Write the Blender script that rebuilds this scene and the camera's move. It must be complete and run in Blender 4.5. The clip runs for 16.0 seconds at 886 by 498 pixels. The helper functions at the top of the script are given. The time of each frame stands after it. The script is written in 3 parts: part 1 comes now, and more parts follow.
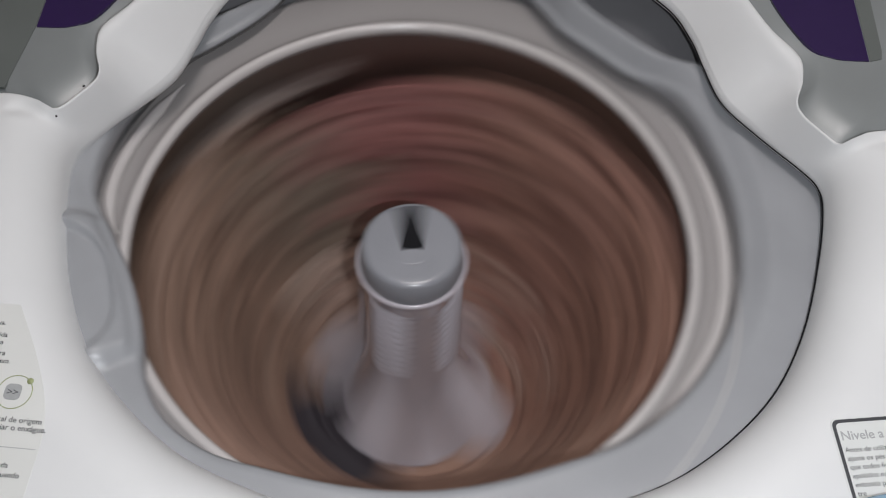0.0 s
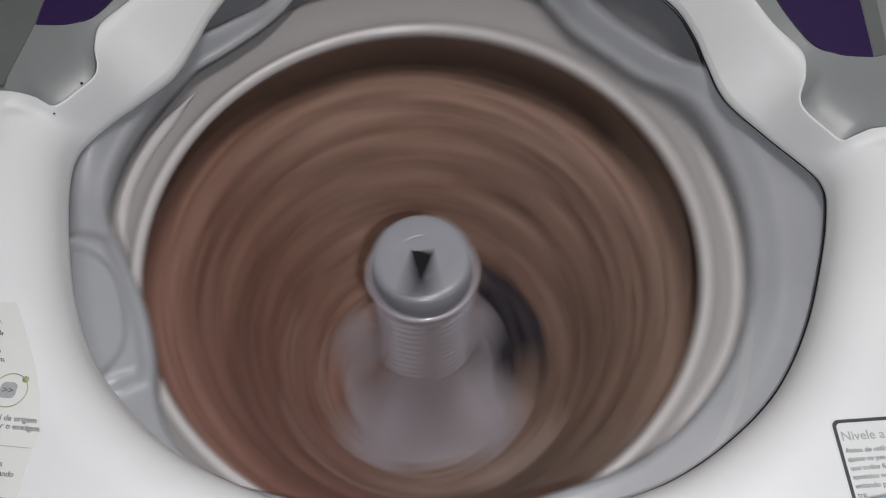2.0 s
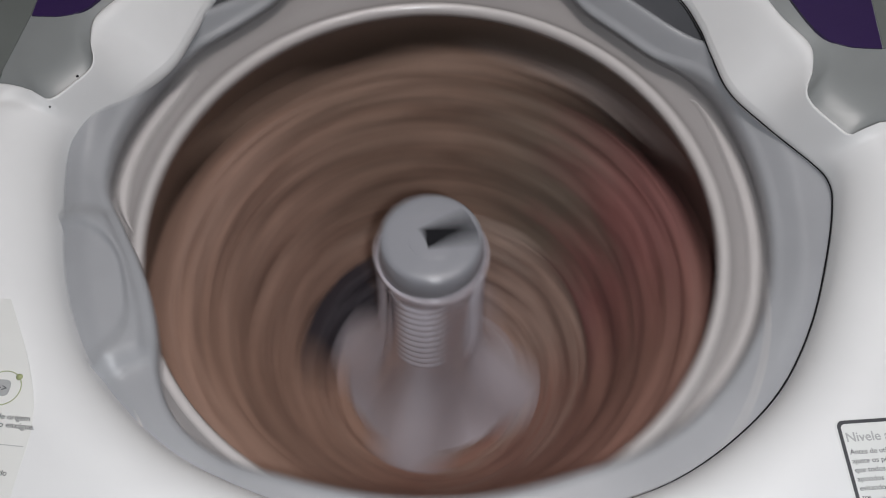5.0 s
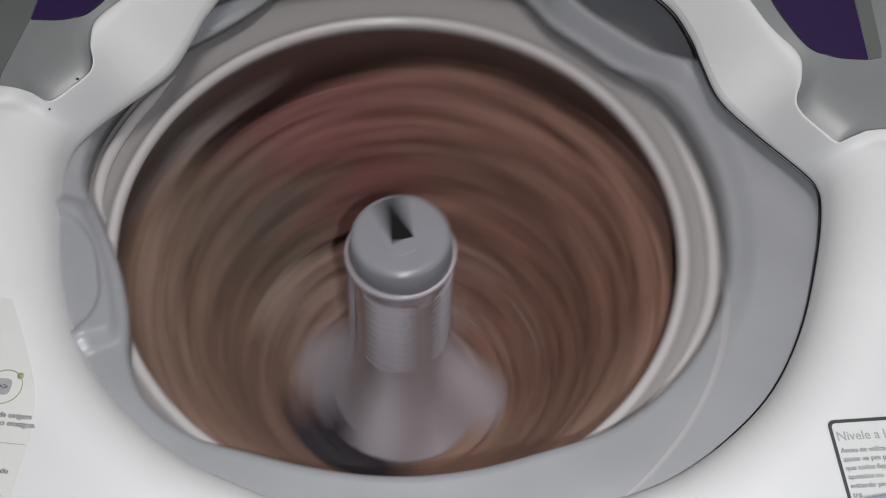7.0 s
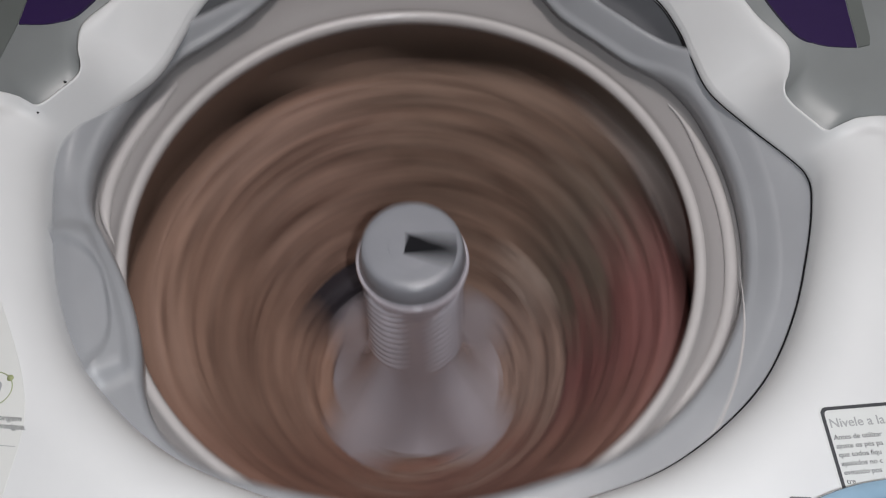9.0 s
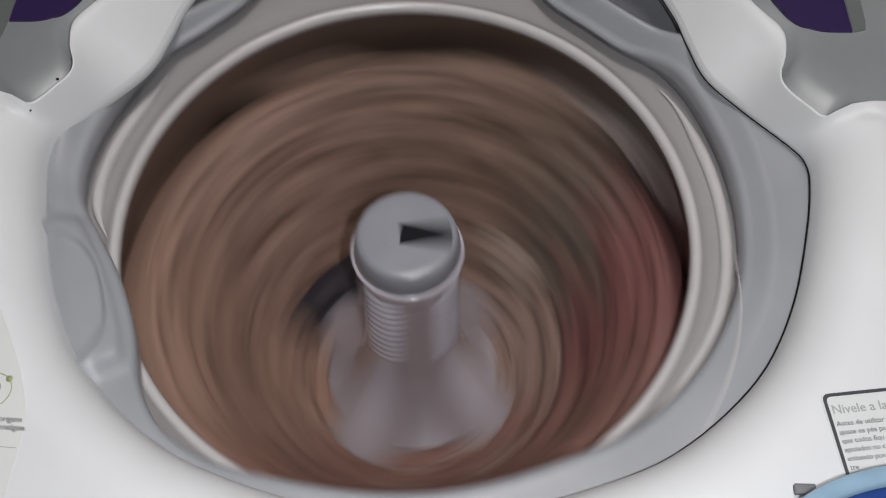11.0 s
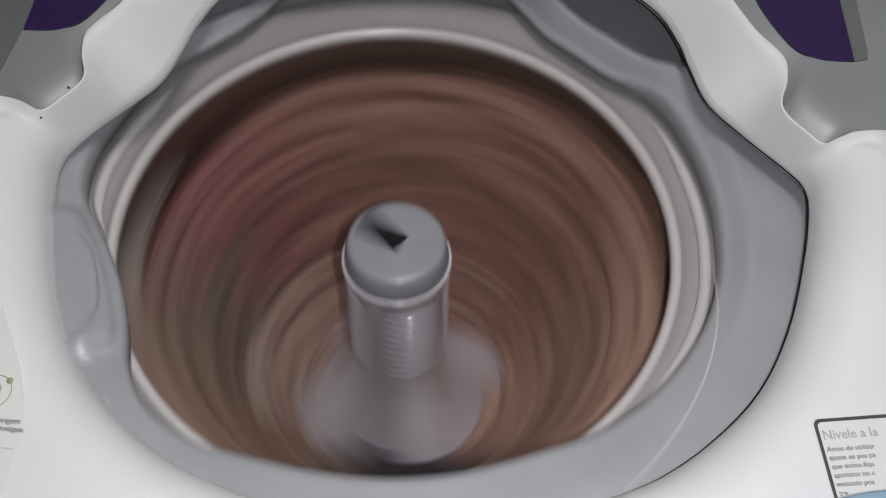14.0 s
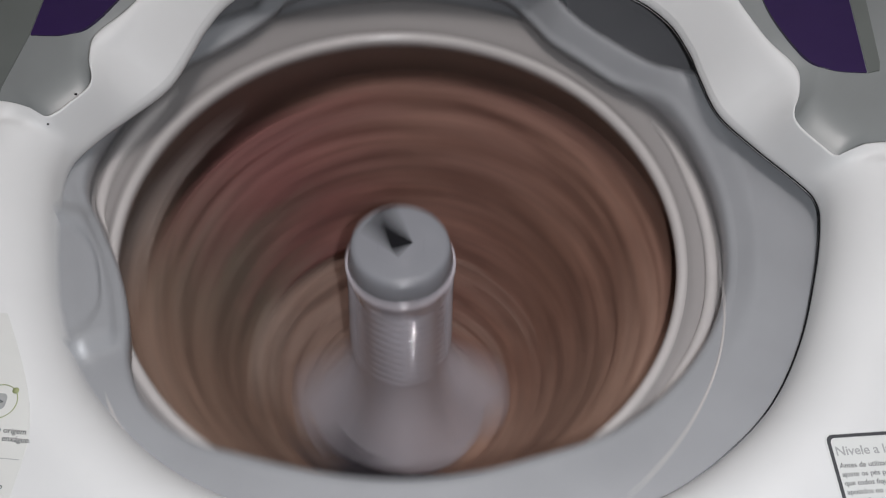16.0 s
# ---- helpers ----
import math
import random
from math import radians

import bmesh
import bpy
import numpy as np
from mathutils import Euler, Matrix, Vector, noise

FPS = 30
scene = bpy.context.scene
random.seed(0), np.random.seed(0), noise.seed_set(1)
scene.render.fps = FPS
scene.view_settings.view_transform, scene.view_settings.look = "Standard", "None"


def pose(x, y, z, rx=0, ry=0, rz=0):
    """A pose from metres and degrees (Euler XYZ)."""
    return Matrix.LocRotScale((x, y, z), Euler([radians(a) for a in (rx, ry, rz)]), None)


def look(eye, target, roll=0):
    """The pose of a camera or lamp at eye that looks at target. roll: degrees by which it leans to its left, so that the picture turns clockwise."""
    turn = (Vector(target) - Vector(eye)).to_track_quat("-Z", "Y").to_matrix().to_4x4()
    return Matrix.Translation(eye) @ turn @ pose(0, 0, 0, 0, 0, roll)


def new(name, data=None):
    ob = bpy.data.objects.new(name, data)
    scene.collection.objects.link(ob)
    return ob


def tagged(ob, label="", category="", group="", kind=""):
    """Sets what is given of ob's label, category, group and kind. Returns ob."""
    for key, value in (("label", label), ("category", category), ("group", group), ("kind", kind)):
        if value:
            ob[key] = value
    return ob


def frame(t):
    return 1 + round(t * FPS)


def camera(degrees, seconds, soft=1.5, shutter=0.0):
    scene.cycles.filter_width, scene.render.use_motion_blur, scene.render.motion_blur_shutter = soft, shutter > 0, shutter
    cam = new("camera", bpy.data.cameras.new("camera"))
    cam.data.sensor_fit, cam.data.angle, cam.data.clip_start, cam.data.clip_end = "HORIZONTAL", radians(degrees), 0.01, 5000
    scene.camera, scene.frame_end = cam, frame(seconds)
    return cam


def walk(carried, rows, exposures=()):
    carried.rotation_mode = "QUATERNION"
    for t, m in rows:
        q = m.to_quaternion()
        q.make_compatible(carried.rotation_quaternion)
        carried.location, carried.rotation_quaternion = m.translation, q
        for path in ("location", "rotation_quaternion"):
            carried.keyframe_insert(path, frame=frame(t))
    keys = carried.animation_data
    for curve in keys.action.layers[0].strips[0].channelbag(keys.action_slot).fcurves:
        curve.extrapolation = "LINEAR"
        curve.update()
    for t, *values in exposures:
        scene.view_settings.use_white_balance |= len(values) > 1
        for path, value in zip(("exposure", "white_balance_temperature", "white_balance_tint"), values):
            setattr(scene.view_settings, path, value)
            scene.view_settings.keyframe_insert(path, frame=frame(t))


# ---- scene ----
cam = camera(48.81, 16.0, soft=1.1, shutter=0.9)
walk(cam, [
    (0.0, pose(0.0178, -0.3659, 1.5055, 29.96, 0.04, 2.71)),
    (0.5, pose(0.0180, -0.3647, 1.5072, 30.12, 0.32, 2.69)),
    (1.0, pose(0.0213, -0.3607, 1.5057, 29.79, 0.65, 3.04)),
    (1.5, pose(0.0240, -0.3611, 1.5025, 29.79, 0.70, 3.30)),
    (2.0, pose(0.0279, -0.3620, 1.5023, 29.71, 0.71, 3.08)),
    (2.5, pose(0.0287, -0.3603, 1.5010, 29.38, 0.77, 3.12)),
    (3.0, pose(0.0301, -0.3560, 1.4973, 29.04, 1.01, 3.15)),
    (3.5, pose(0.0348, -0.3485, 1.4962, 28.76, 1.21, 3.47)),
    (6.0, pose(0.0274, -0.3563, 1.4980, 29.28, 0.66, 3.12)),
    (6.5, pose(0.0194, -0.3585, 1.5015, 29.44, 0.24, 2.86)),
    (7.0, pose(0.0216, -0.3638, 1.5013, 29.79, -0.12, 3.05)),
    (7.5, pose(0.0224, -0.3618, 1.4994, 29.49, 0.39, 2.37)),
    (8.0, pose(0.0207, -0.3642, 1.4983, 29.41, 0.41, 2.60)),
    (8.5, pose(0.0322, -0.3691, 1.4973, 30.22, 0.59, 2.52)),
    (11.0, pose(0.0270, -0.3664, 1.4952, 29.54, 0.71, 1.19)),
    (11.5, pose(0.0307, -0.3654, 1.4965, 29.64, 0.55, 1.73)),
    (12.0, pose(0.0321, -0.3647, 1.4984, 30.03, 0.24, 2.65)),
    (12.5, pose(0.0334, -0.3591, 1.4954, 29.46, 0.54, 3.17)),
    (13.0, pose(0.0341, -0.3567, 1.4955, 29.34, 0.84, 3.23)),
    (13.5, pose(0.0340, -0.3654, 1.5003, 30.15, 0.66, 2.63)),
    (14.0, pose(0.0342, -0.3706, 1.5007, 30.59, 0.41, 2.84)),
    (14.5, pose(0.0347, -0.3656, 1.4989, 30.08, 0.71, 2.99)),
    (15.0, pose(0.0318, -0.3658, 1.4981, 30.38, 0.39, 2.99)),
    (15.5, pose(0.0310, -0.3633, 1.4991, 30.37, 0.62, 2.87)),
    (16.0, pose(0.0277, -0.3635, 1.4997, 30.69, 0.23, 3.16)),
], exposures=[(0.0, 0.0), (16.0, 0.0)])

# ---- light: unseen phone torch, inferred from small sharp glints; ceiling lamp added as fill in a small closed laundry room ----
LAMP = (0.12, 0.16, 2.38)
world = bpy.data.worlds.new("world")
world.use_nodes = True
world.node_tree.nodes["Background"].inputs[0].default_value = (0.5, 0.52, 0.55, 1)
world.node_tree.nodes["Background"].inputs[1].default_value = 0.05
scene.world = world
# unseen ceiling lamp, added to give general fill
lamp = new("ceiling_fill_light", bpy.data.lights.new("ceiling_fill_light", "AREA"))
lamp.data.shape, lamp.data.size, lamp.data.energy, lamp.data.color = "DISK", 0.40, 7.4, (1.0, 0.94, 0.93)
lamp.matrix_world = look(LAMP, (LAMP[0], LAMP[1], 0))

# the phone's torch, unseen, placed just beside the lens
torch = new("phone_torch", bpy.data.lights.new("phone_torch", "POINT"))
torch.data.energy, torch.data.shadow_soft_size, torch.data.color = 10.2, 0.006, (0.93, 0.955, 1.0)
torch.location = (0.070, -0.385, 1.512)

# ---- plan ----
EDGE = 0.92                     # height of the opening's edge
AXIS = (-0.018, 0.003)          # the drum's axis at rest
TURN = (8636.3, 8402.6, -122.4, 262.1, 108.3, -29.1, -8.2, -19.9, 2.7, 8.0)
# the tub's sway: at rest, then what follows the cosine and the sine of the turn; metres and degrees
SHIFT = ((0.0016, 0.0040, 0.0013), (-0.0042, 0.0108, 0.0057), (0.0093, -0.0036, 0.0071))
LEAN = ((-0.47, 1.31), (-2.10, 0.59), (1.54, -0.15))
# slower lurches on top of it: seconds, millimetres to the right and to the back; seconds, degrees of nod
LURCH = [(0, -0.1, -8.1), (0.5, -4.5, 0.8), (1, 1.7, 0.2), (1.5, 1.7, 5.1), (2, -2.9, 2.2), (2.5, 4.0, 3.6), (3, 0.4, 6.6), (3.5, 2.2, -3.4), (6, 1.9, -1.2), (6.5, -0.3, 0.2), (7, -3.6, -0.9), (7.5, 0.9, -2.8), (8, -1.5, 0.6), (8.5, -5.0, -3.5), (11, -7.2, -1.0), (11.5, 2.0, -1.9), (12, 1.8, -7.3), (12.5, -4.3, 1.3), (13, 2.0, -0.6), (13.5, 1.8, -2.4), (14, 2.5, 3.7), (14.5, 2.4, -1.6), (15, 8.5, 10.7), (15.5, 10.3, 3.0), (16, -1.1, 6.9)]
NOD = [(0, 1.15), (0.5, 0.08), (1, 0.03), (1.5, -0.33), (2, 0.18), (2.5, 0.34), (3, -0.90), (3.5, 0.83), (6, -0.10), (6.5, 0.02), (7, 0.15), (7.5, -0.24), (8, 0.05), (8.5, 0.55), (11, -0.13), (11.5, -0.16), (12, 0.57), (12.5, 0.21), (13, -0.05), (13.5, 0.64), (14, 0.03), (14.5, -0.14), (15, -0.16), (15.5, -0.72), (16, -1.00)]


def turned(t):
    """Clockwise turn of the drum in degrees at t seconds."""
    return float(np.polynomial.chebyshev.chebval((t - 8) / 8, TURN))


def eased(t, rows, k):
    """Value k of rows of (seconds, values), with an easy glide from row to row."""
    for a, b in zip(rows, rows[1:]):
        if t <= b[0]:
            u = min(max((t - a[0]) / (b[0] - a[0]), 0.0), 1.0)
            return a[k] + (b[k] - a[k]) * u * u * (3 - 2 * u)
    return rows[-1][k]


def sway(t):
    b = radians(turned(t))
    c, s = math.cos(b), math.sin(b)
    x, y, z = (p + c * u + s * v for p, u, v in zip(*SHIFT))
    rx, ry = (p + c * u + s * v for p, u, v in zip(*LEAN))
    place = Matrix.Translation((AXIS[0] + x + eased(t, LURCH, 1) / 1000, AXIS[1] + y + eased(t, LURCH, 2) / 1000, EDGE + z))
    return place @ Matrix.Rotation(radians(rx + eased(t, NOD, 1)), 4, "X") @ Matrix.Rotation(radians(ry), 4, "Y")


def spin(t):
    return sway(t) @ Matrix.Rotation(-radians(turned(t)), 4, "Z")


# ---- materials ----
def material(name, tone, rough=0.4, metal=0.0, scale=30.0, vary=0.12, bump=0.02, bump_scale=None, tone2=None, coat=0.0, detail=6.0, spec=0.5):
    m = bpy.data.materials.new(name)
    m.use_nodes = True
    nt = m.node_tree
    bsdf = nt.nodes["Principled BSDF"]
    coord = nt.nodes.new("ShaderNodeTexCoord")
    big = nt.nodes.new("ShaderNodeTexNoise")
    big.inputs["Scale"].default_value, big.inputs["Detail"].default_value = scale, detail
    small = nt.nodes.new("ShaderNodeTexNoise")
    small.inputs["Scale"].default_value, small.inputs["Detail"].default_value = (bump_scale or scale * 9), 4
    for n in (big, small):
        nt.links.new(coord.outputs["Object"], n.inputs["Vector"])
    mix = nt.nodes.new("ShaderNodeMix")
    mix.data_type = "RGBA"
    other = tone2 or tuple(c * (1 - vary) for c in tone)
    mix.inputs[6].default_value, mix.inputs[7].default_value = (*tone, 1), (*other, 1)
    ramp = nt.nodes.new("ShaderNodeMapRange")
    ramp.inputs[1].default_value, ramp.inputs[2].default_value = 0.35, 0.65
    nt.links.new(big.outputs["Fac"], ramp.inputs[0])
    nt.links.new(ramp.outputs[0], mix.inputs[0])
    nt.links.new(mix.outputs[2], bsdf.inputs["Base Color"])
    gloss = nt.nodes.new("ShaderNodeMapRange")
    gloss.inputs[3].default_value, gloss.inputs[4].default_value = rough * 0.85, min(1, rough * 1.15)
    nt.links.new(small.outputs["Fac"], gloss.inputs[0])
    nt.links.new(gloss.outputs[0], bsdf.inputs["Roughness"])
    relief = nt.nodes.new("ShaderNodeBump")
    relief.inputs["Strength"].default_value, relief.inputs["Distance"].default_value = bump, 0.002
    nt.links.new(small.outputs["Fac"], relief.inputs["Height"])
    nt.links.new(relief.outputs[0], bsdf.inputs["Normal"])
    bsdf.inputs["Metallic"].default_value = metal
    bsdf.inputs["Coat Weight"].default_value = coat
    bsdf.inputs["Specular IOR Level"].default_value = spec
    return m


WHITE = material("white_plastic", (0.74, 0.745, 0.745), 0.46, scale=9, vary=0.05, bump=0.015, bump_scale=900)
GREY = material("grey_plastic", (0.325, 0.333, 0.350), 0.32, scale=14, vary=0.08, bump=0.02, bump_scale=900)
PANEL = material("grey_panel", (0.26, 0.275, 0.275), 0.33, scale=8, vary=0.16, bump=0.02, bump_scale=700)
SHADE_STRIP = material("shaded_grey_panel", (0.145, 0.158, 0.15), 0.35, scale=10, vary=0.15)
RING = material("pale_ring_plastic", (0.37, 0.35, 0.345), 0.24, scale=20, vary=0.1, bump=0.03)
STEEL = material("drum_steel", (0.42, 0.38, 0.35), 0.42, 1.0, scale=25, vary=0.25, bump=0.05)
DARK = material("rubber_and_gap_black", (0.010, 0.010, 0.012), 0.7, scale=60, spec=0.12)
TUB = material("tub_plastic", (0.16, 0.16, 0.17), 0.5, scale=12)
CAP = material("cap_plastic", (0.27, 0.275, 0.30), 0.24, scale=30, vary=0.06)
LILAC = material("agitator_plastic", (0.58, 0.54, 0.585), 0.14, scale=16, vary=0.1, bump=0.03, coat=0.9)
# paler than the plastic round it: the highlight is in the tone
LIT_BEAD = material("lit_bead_plastic", (0.56, 0.53, 0.52), 0.2, scale=20, vary=0.06)
PURPLE = material("purple_glass", (0.030, 0.012, 0.075), 0.12, scale=6, vary=0.2, coat=0.5)
LABEL = material("label_film", (0.70, 0.715, 0.70), 0.45, scale=12, vary=0.04)
LABEL_OLD = material("label_film_cream", (0.735, 0.74, 0.715), 0.36, scale=12, vary=0.06)
INK = material("ink", (0.05, 0.052, 0.058), 0.5, scale=200)
INK_GREY = material("ink_grey", (0.40, 0.41, 0.41), 0.5, scale=200)
INK_GREEN = material("ink_green", (0.36, 0.40, 0.20), 0.5, scale=200)
BLUE_PALE = material("pale_blue_plastic", (0.30, 0.45, 0.58), 0.2, scale=25, vary=0.2)
BLUE = material("blue_plastic", (0.035, 0.085, 0.32), 0.25, scale=18, vary=0.3)
# kept grey so the unseen walls bounce less fill light
PAINT = material("wall_paint", (0.36, 0.36, 0.36), 0.8, scale=3, vary=0.05, bump=0.1, bump_scale=300)
TILE = material("floor_tile", (0.42, 0.40, 0.37), 0.35, scale=5, vary=0.15)
GLOW = bpy.data.materials.new("lamp_glow")
GLOW.use_nodes = True
GLOW.node_tree.nodes["Principled BSDF"].inputs["Emission Color"].default_value = (1, 0.97, 0.94, 1)
GLOW.node_tree.nodes["Principled BSDF"].inputs["Emission Strength"].default_value = 8.0


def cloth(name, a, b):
    """Wet cloth: fold shading painted into the colour as streaks along the pull of the spin, over a fine weave."""
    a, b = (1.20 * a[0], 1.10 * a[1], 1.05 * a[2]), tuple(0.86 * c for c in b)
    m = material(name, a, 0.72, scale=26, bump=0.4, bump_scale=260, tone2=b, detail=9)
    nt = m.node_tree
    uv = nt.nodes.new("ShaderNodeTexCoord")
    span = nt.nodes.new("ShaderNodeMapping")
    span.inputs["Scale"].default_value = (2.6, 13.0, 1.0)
    fold_streak = nt.nodes.new("ShaderNodeTexNoise")
    fold_streak.inputs["Scale"].default_value, fold_streak.inputs["Detail"].default_value, fold_streak.inputs["Roughness"].default_value = 1.0, 7.0, 0.66
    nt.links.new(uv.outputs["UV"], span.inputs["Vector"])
    nt.links.new(span.outputs[0], fold_streak.inputs["Vector"])
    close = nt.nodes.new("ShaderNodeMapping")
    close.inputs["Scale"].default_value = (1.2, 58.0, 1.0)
    fine_streak = nt.nodes.new("ShaderNodeTexNoise")
    fine_streak.inputs["Scale"].default_value, fine_streak.inputs["Detail"].default_value = 1.0, 3.0
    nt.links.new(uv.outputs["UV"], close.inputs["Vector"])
    nt.links.new(close.outputs[0], fine_streak.inputs["Vector"])
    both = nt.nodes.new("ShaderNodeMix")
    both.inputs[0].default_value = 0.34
    nt.links.new(fold_streak.outputs["Fac"], both.inputs[2])
    nt.links.new(fine_streak.outputs["Fac"], both.inputs[3])
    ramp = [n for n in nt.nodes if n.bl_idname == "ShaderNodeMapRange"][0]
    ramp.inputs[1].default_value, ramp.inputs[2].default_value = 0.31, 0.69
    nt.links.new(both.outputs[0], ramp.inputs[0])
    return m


# ---- mesh helpers ----
def link(name, bm, mat, parent=None, label="", smooth=True):
    bmesh.ops.recalc_face_normals(bm, faces=bm.faces)
    me = bpy.data.meshes.new(name)
    bm.to_mesh(me)
    bm.free()
    if mat:
        me.materials.append(mat)
    if smooth:
        me.polygons.foreach_set("use_smooth", [True] * len(me.polygons))
    ob = new(name, me)
    ob.parent = parent
    if label:
        ob["label"] = label
    return ob


def part(name, bm, mat, parent, label="", smooth=True):
    return link(name, bm, mat, parent, label, smooth)


def empty(name, m=None):
    ob = new(name)
    ob.empty_display_size = 0.05
    if m is not None:
        ob.matrix_world = m
    return ob


def sheet(rows, close_u=True, close_v=False):
    """A grid of points, rows of equal length, as one surface."""
    bm = bmesh.new()
    vs = [[bm.verts.new(p) for p in row] for row in rows]
    nu, nv = len(vs[0]), len(vs)
    for j in range(nv if close_v else nv - 1):
        for i in range(nu if close_u else nu - 1):
            bm.faces.new((vs[j][i], vs[j][(i + 1) % nu], vs[(j + 1) % nv][(i + 1) % nu], vs[(j + 1) % nv][i]))
    return bm


def lathe(profile, n=96, closed=False):
    rows = [[(r * math.cos(2 * math.pi * i / n), r * math.sin(2 * math.pi * i / n), z) for i in range(n)] for r, z in profile]
    return sheet(rows, True, closed)


def box(x0, x1, y0, y1, z0, z1, bevel=0.0):
    bm = bmesh.new()
    bmesh.ops.create_cube(bm, size=1)
    for v in bm.verts:
        v.co = Vector(((x0 + x1) / 2 + v.co.x * (x1 - x0), (y0 + y1) / 2 + v.co.y * (y1 - y0), (z0 + z1) / 2 + v.co.z * (z1 - z0)))
    if bevel:
        bmesh.ops.bevel(bm, geom=list(bm.edges), offset=bevel, segments=3, affect="EDGES", profile=0.5)
    return bm


def plate(points, z0, z1):
    """A flat plate of this outline between two heights."""
    bm = bmesh.new()
    low = [bm.verts.new((x, y, z0)) for x, y in points]
    top = [bm.verts.new((x, y, z1)) for x, y in points]
    bm.faces.new(top)
    bm.faces.new(low[::-1])
    n = len(points)
    for i in range(n):
        bm.faces.new((low[i], low[(i + 1) % n], top[(i + 1) % n], top[i]))
    bmesh.ops.triangulate(bm, faces=[f for f in bm.faces if len(f.verts) > 4])
    return bm


def tube(points, r, n=8, closed=True, taper=False):
    rows, m = [], len(points)
    for i, p in enumerate(points):
        a, b = (points[(i - 1) % m], points[(i + 1) % m]) if closed else (points[max(i - 1, 0)], points[min(i + 1, m - 1)])
        d = (Vector(b) - Vector(a)).normalized()
        side = d.cross(Vector((0, 0, 1))).normalized()
        up = side.cross(d)
        w = r * (0.15 + 0.85 * smooth(min(i, m - 1 - i) / (0.22 * m))) if taper else r
        rows.append([tuple(Vector(p) + w * (math.cos(2 * math.pi * k / n) * side + math.sin(2 * math.pi * k / n) * up)) for k in range(n)])
    return sheet(rows, True, closed)


def curve(points, per=12, closed=False):
    """A smooth line (Catmull-Rom) through 2D points."""
    out, n = [], len(points)
    for i in range(n if closed else n - 1):
        if closed:
            q = [Vector(points[(i + k) % n]) for k in (-1, 0, 1, 2)]
        else:
            q = [Vector(points[min(max(i + k, 0), n - 1)]) for k in (-1, 0, 1, 2)]
        for s in range(per):
            t = s / per
            out.append(tuple(0.5 * (2 * q[1] + (q[2] - q[0]) * t + (2 * q[0] - 5 * q[1] + 4 * q[2] - q[3]) * t * t + (3 * q[1] - q[0] - 3 * q[2] + q[3]) * t ** 3)))
    if not closed:
        out.append(tuple(points[-1]))
    return out


def mirrored(half):
    """Closed outline from its right half, front to back."""
    return list(half) + [(-x, y) for x, y in half[::-1] if abs(x) > 1e-6]


def smooth(t):
    t = min(max(t, 0.0), 1.0)
    return t * t * (3 - 2 * t)


def along(az, knots):
    """Value on a closed run of (degrees, value)."""
    az %= 360
    ks = [(knots[-1][0] - 360, knots[-1][1])] + list(knots) + [(knots[0][0] + 360, knots[0][1])]
    for k in range(len(ks) - 1):
        (a, va), (b, vb) = ks[k], ks[k + 1]
        if a <= az <= b:
            (a0, v0), (b1, v1) = ks[max(k - 1, 0)], ks[min(k + 2, len(ks) - 1)]
            ma, mb = (vb - v0) / (b - a0) * (b - a), (v1 - va) / (b1 - a) * (b - a)
            t = (az - a) / (b - a)
            return (2 * t ** 3 - 3 * t * t + 1) * va + (t ** 3 - 2 * t * t + t) * ma + (3 * t * t - 2 * t ** 3) * vb + (t ** 3 - t * t) * mb
    return knots[0][1]


# ---- room: unseen, added to close the place ----
def room():
    tagged(link("floor", box(-1.25, 1.25, -1.8, 0.6, -0.1, 0), TILE), "beige ceramic tile floor", "floor", kind="structure")
    tagged(link("ceiling", box(-1.25, 1.25, -1.8, 0.6, 2.5, 2.6), PAINT), "unseen plain ceiling, grey to cut bounced light", "ceiling", kind="structure")
    for name, b in (("wall_north", (-1.25, 1.25, 0.5, 0.6, 0, 2.5)), ("wall_south", (-1.25, 1.25, -1.8, -1.7, 0, 2.5)),
                    ("wall_west", (-1.25, -1.15, -1.7, 0.5, 0, 2.5)), ("wall_east", (1.15, 1.25, -1.7, 0.5, 0, 2.5))):
        tagged(link(name, box(*b), PAINT), "unseen plain wall, grey to cut bounced light", "wall", kind="structure")
    # fixture for the added fill light, out of view
    fixture = tagged(empty("ceiling_fill_lamp", pose(LAMP[0], LAMP[1], 2.5)), "unseen round ceiling lamp, added as fill light", "lamp")
    part("base", lathe([(0.001, 0), (0.12, 0), (0.125, -0.02), (0.115, -0.09), (0.108, -0.09), (0.001, -0.085)], 48), WHITE, fixture)
    part("diffuser", lathe([(0.001, -0.098), (0.06, -0.098), (0.10, -0.094), (0.106, -0.088)], 48), GLOW, fixture, "glowing opal diffuser")


# ---- washing machine ----
OPENING = curve(mirrored([(0, -0.222), (0.06, -0.215), (0.11, -0.201), (0.152, -0.183), (0.19, -0.155), (0.222, -0.12), (0.246, -0.074),
                          (0.263, -0.02), (0.271, 0.018), (0.2705, 0.036), (0.262, 0.050), (0.232, 0.082), (0.208, 0.112), (0.197, 0.147),
                          (0.190, 0.174), (0.174, 0.207), (0.14, 0.235), (0.07, 0.256), (0, 0.262)]), 10, True)
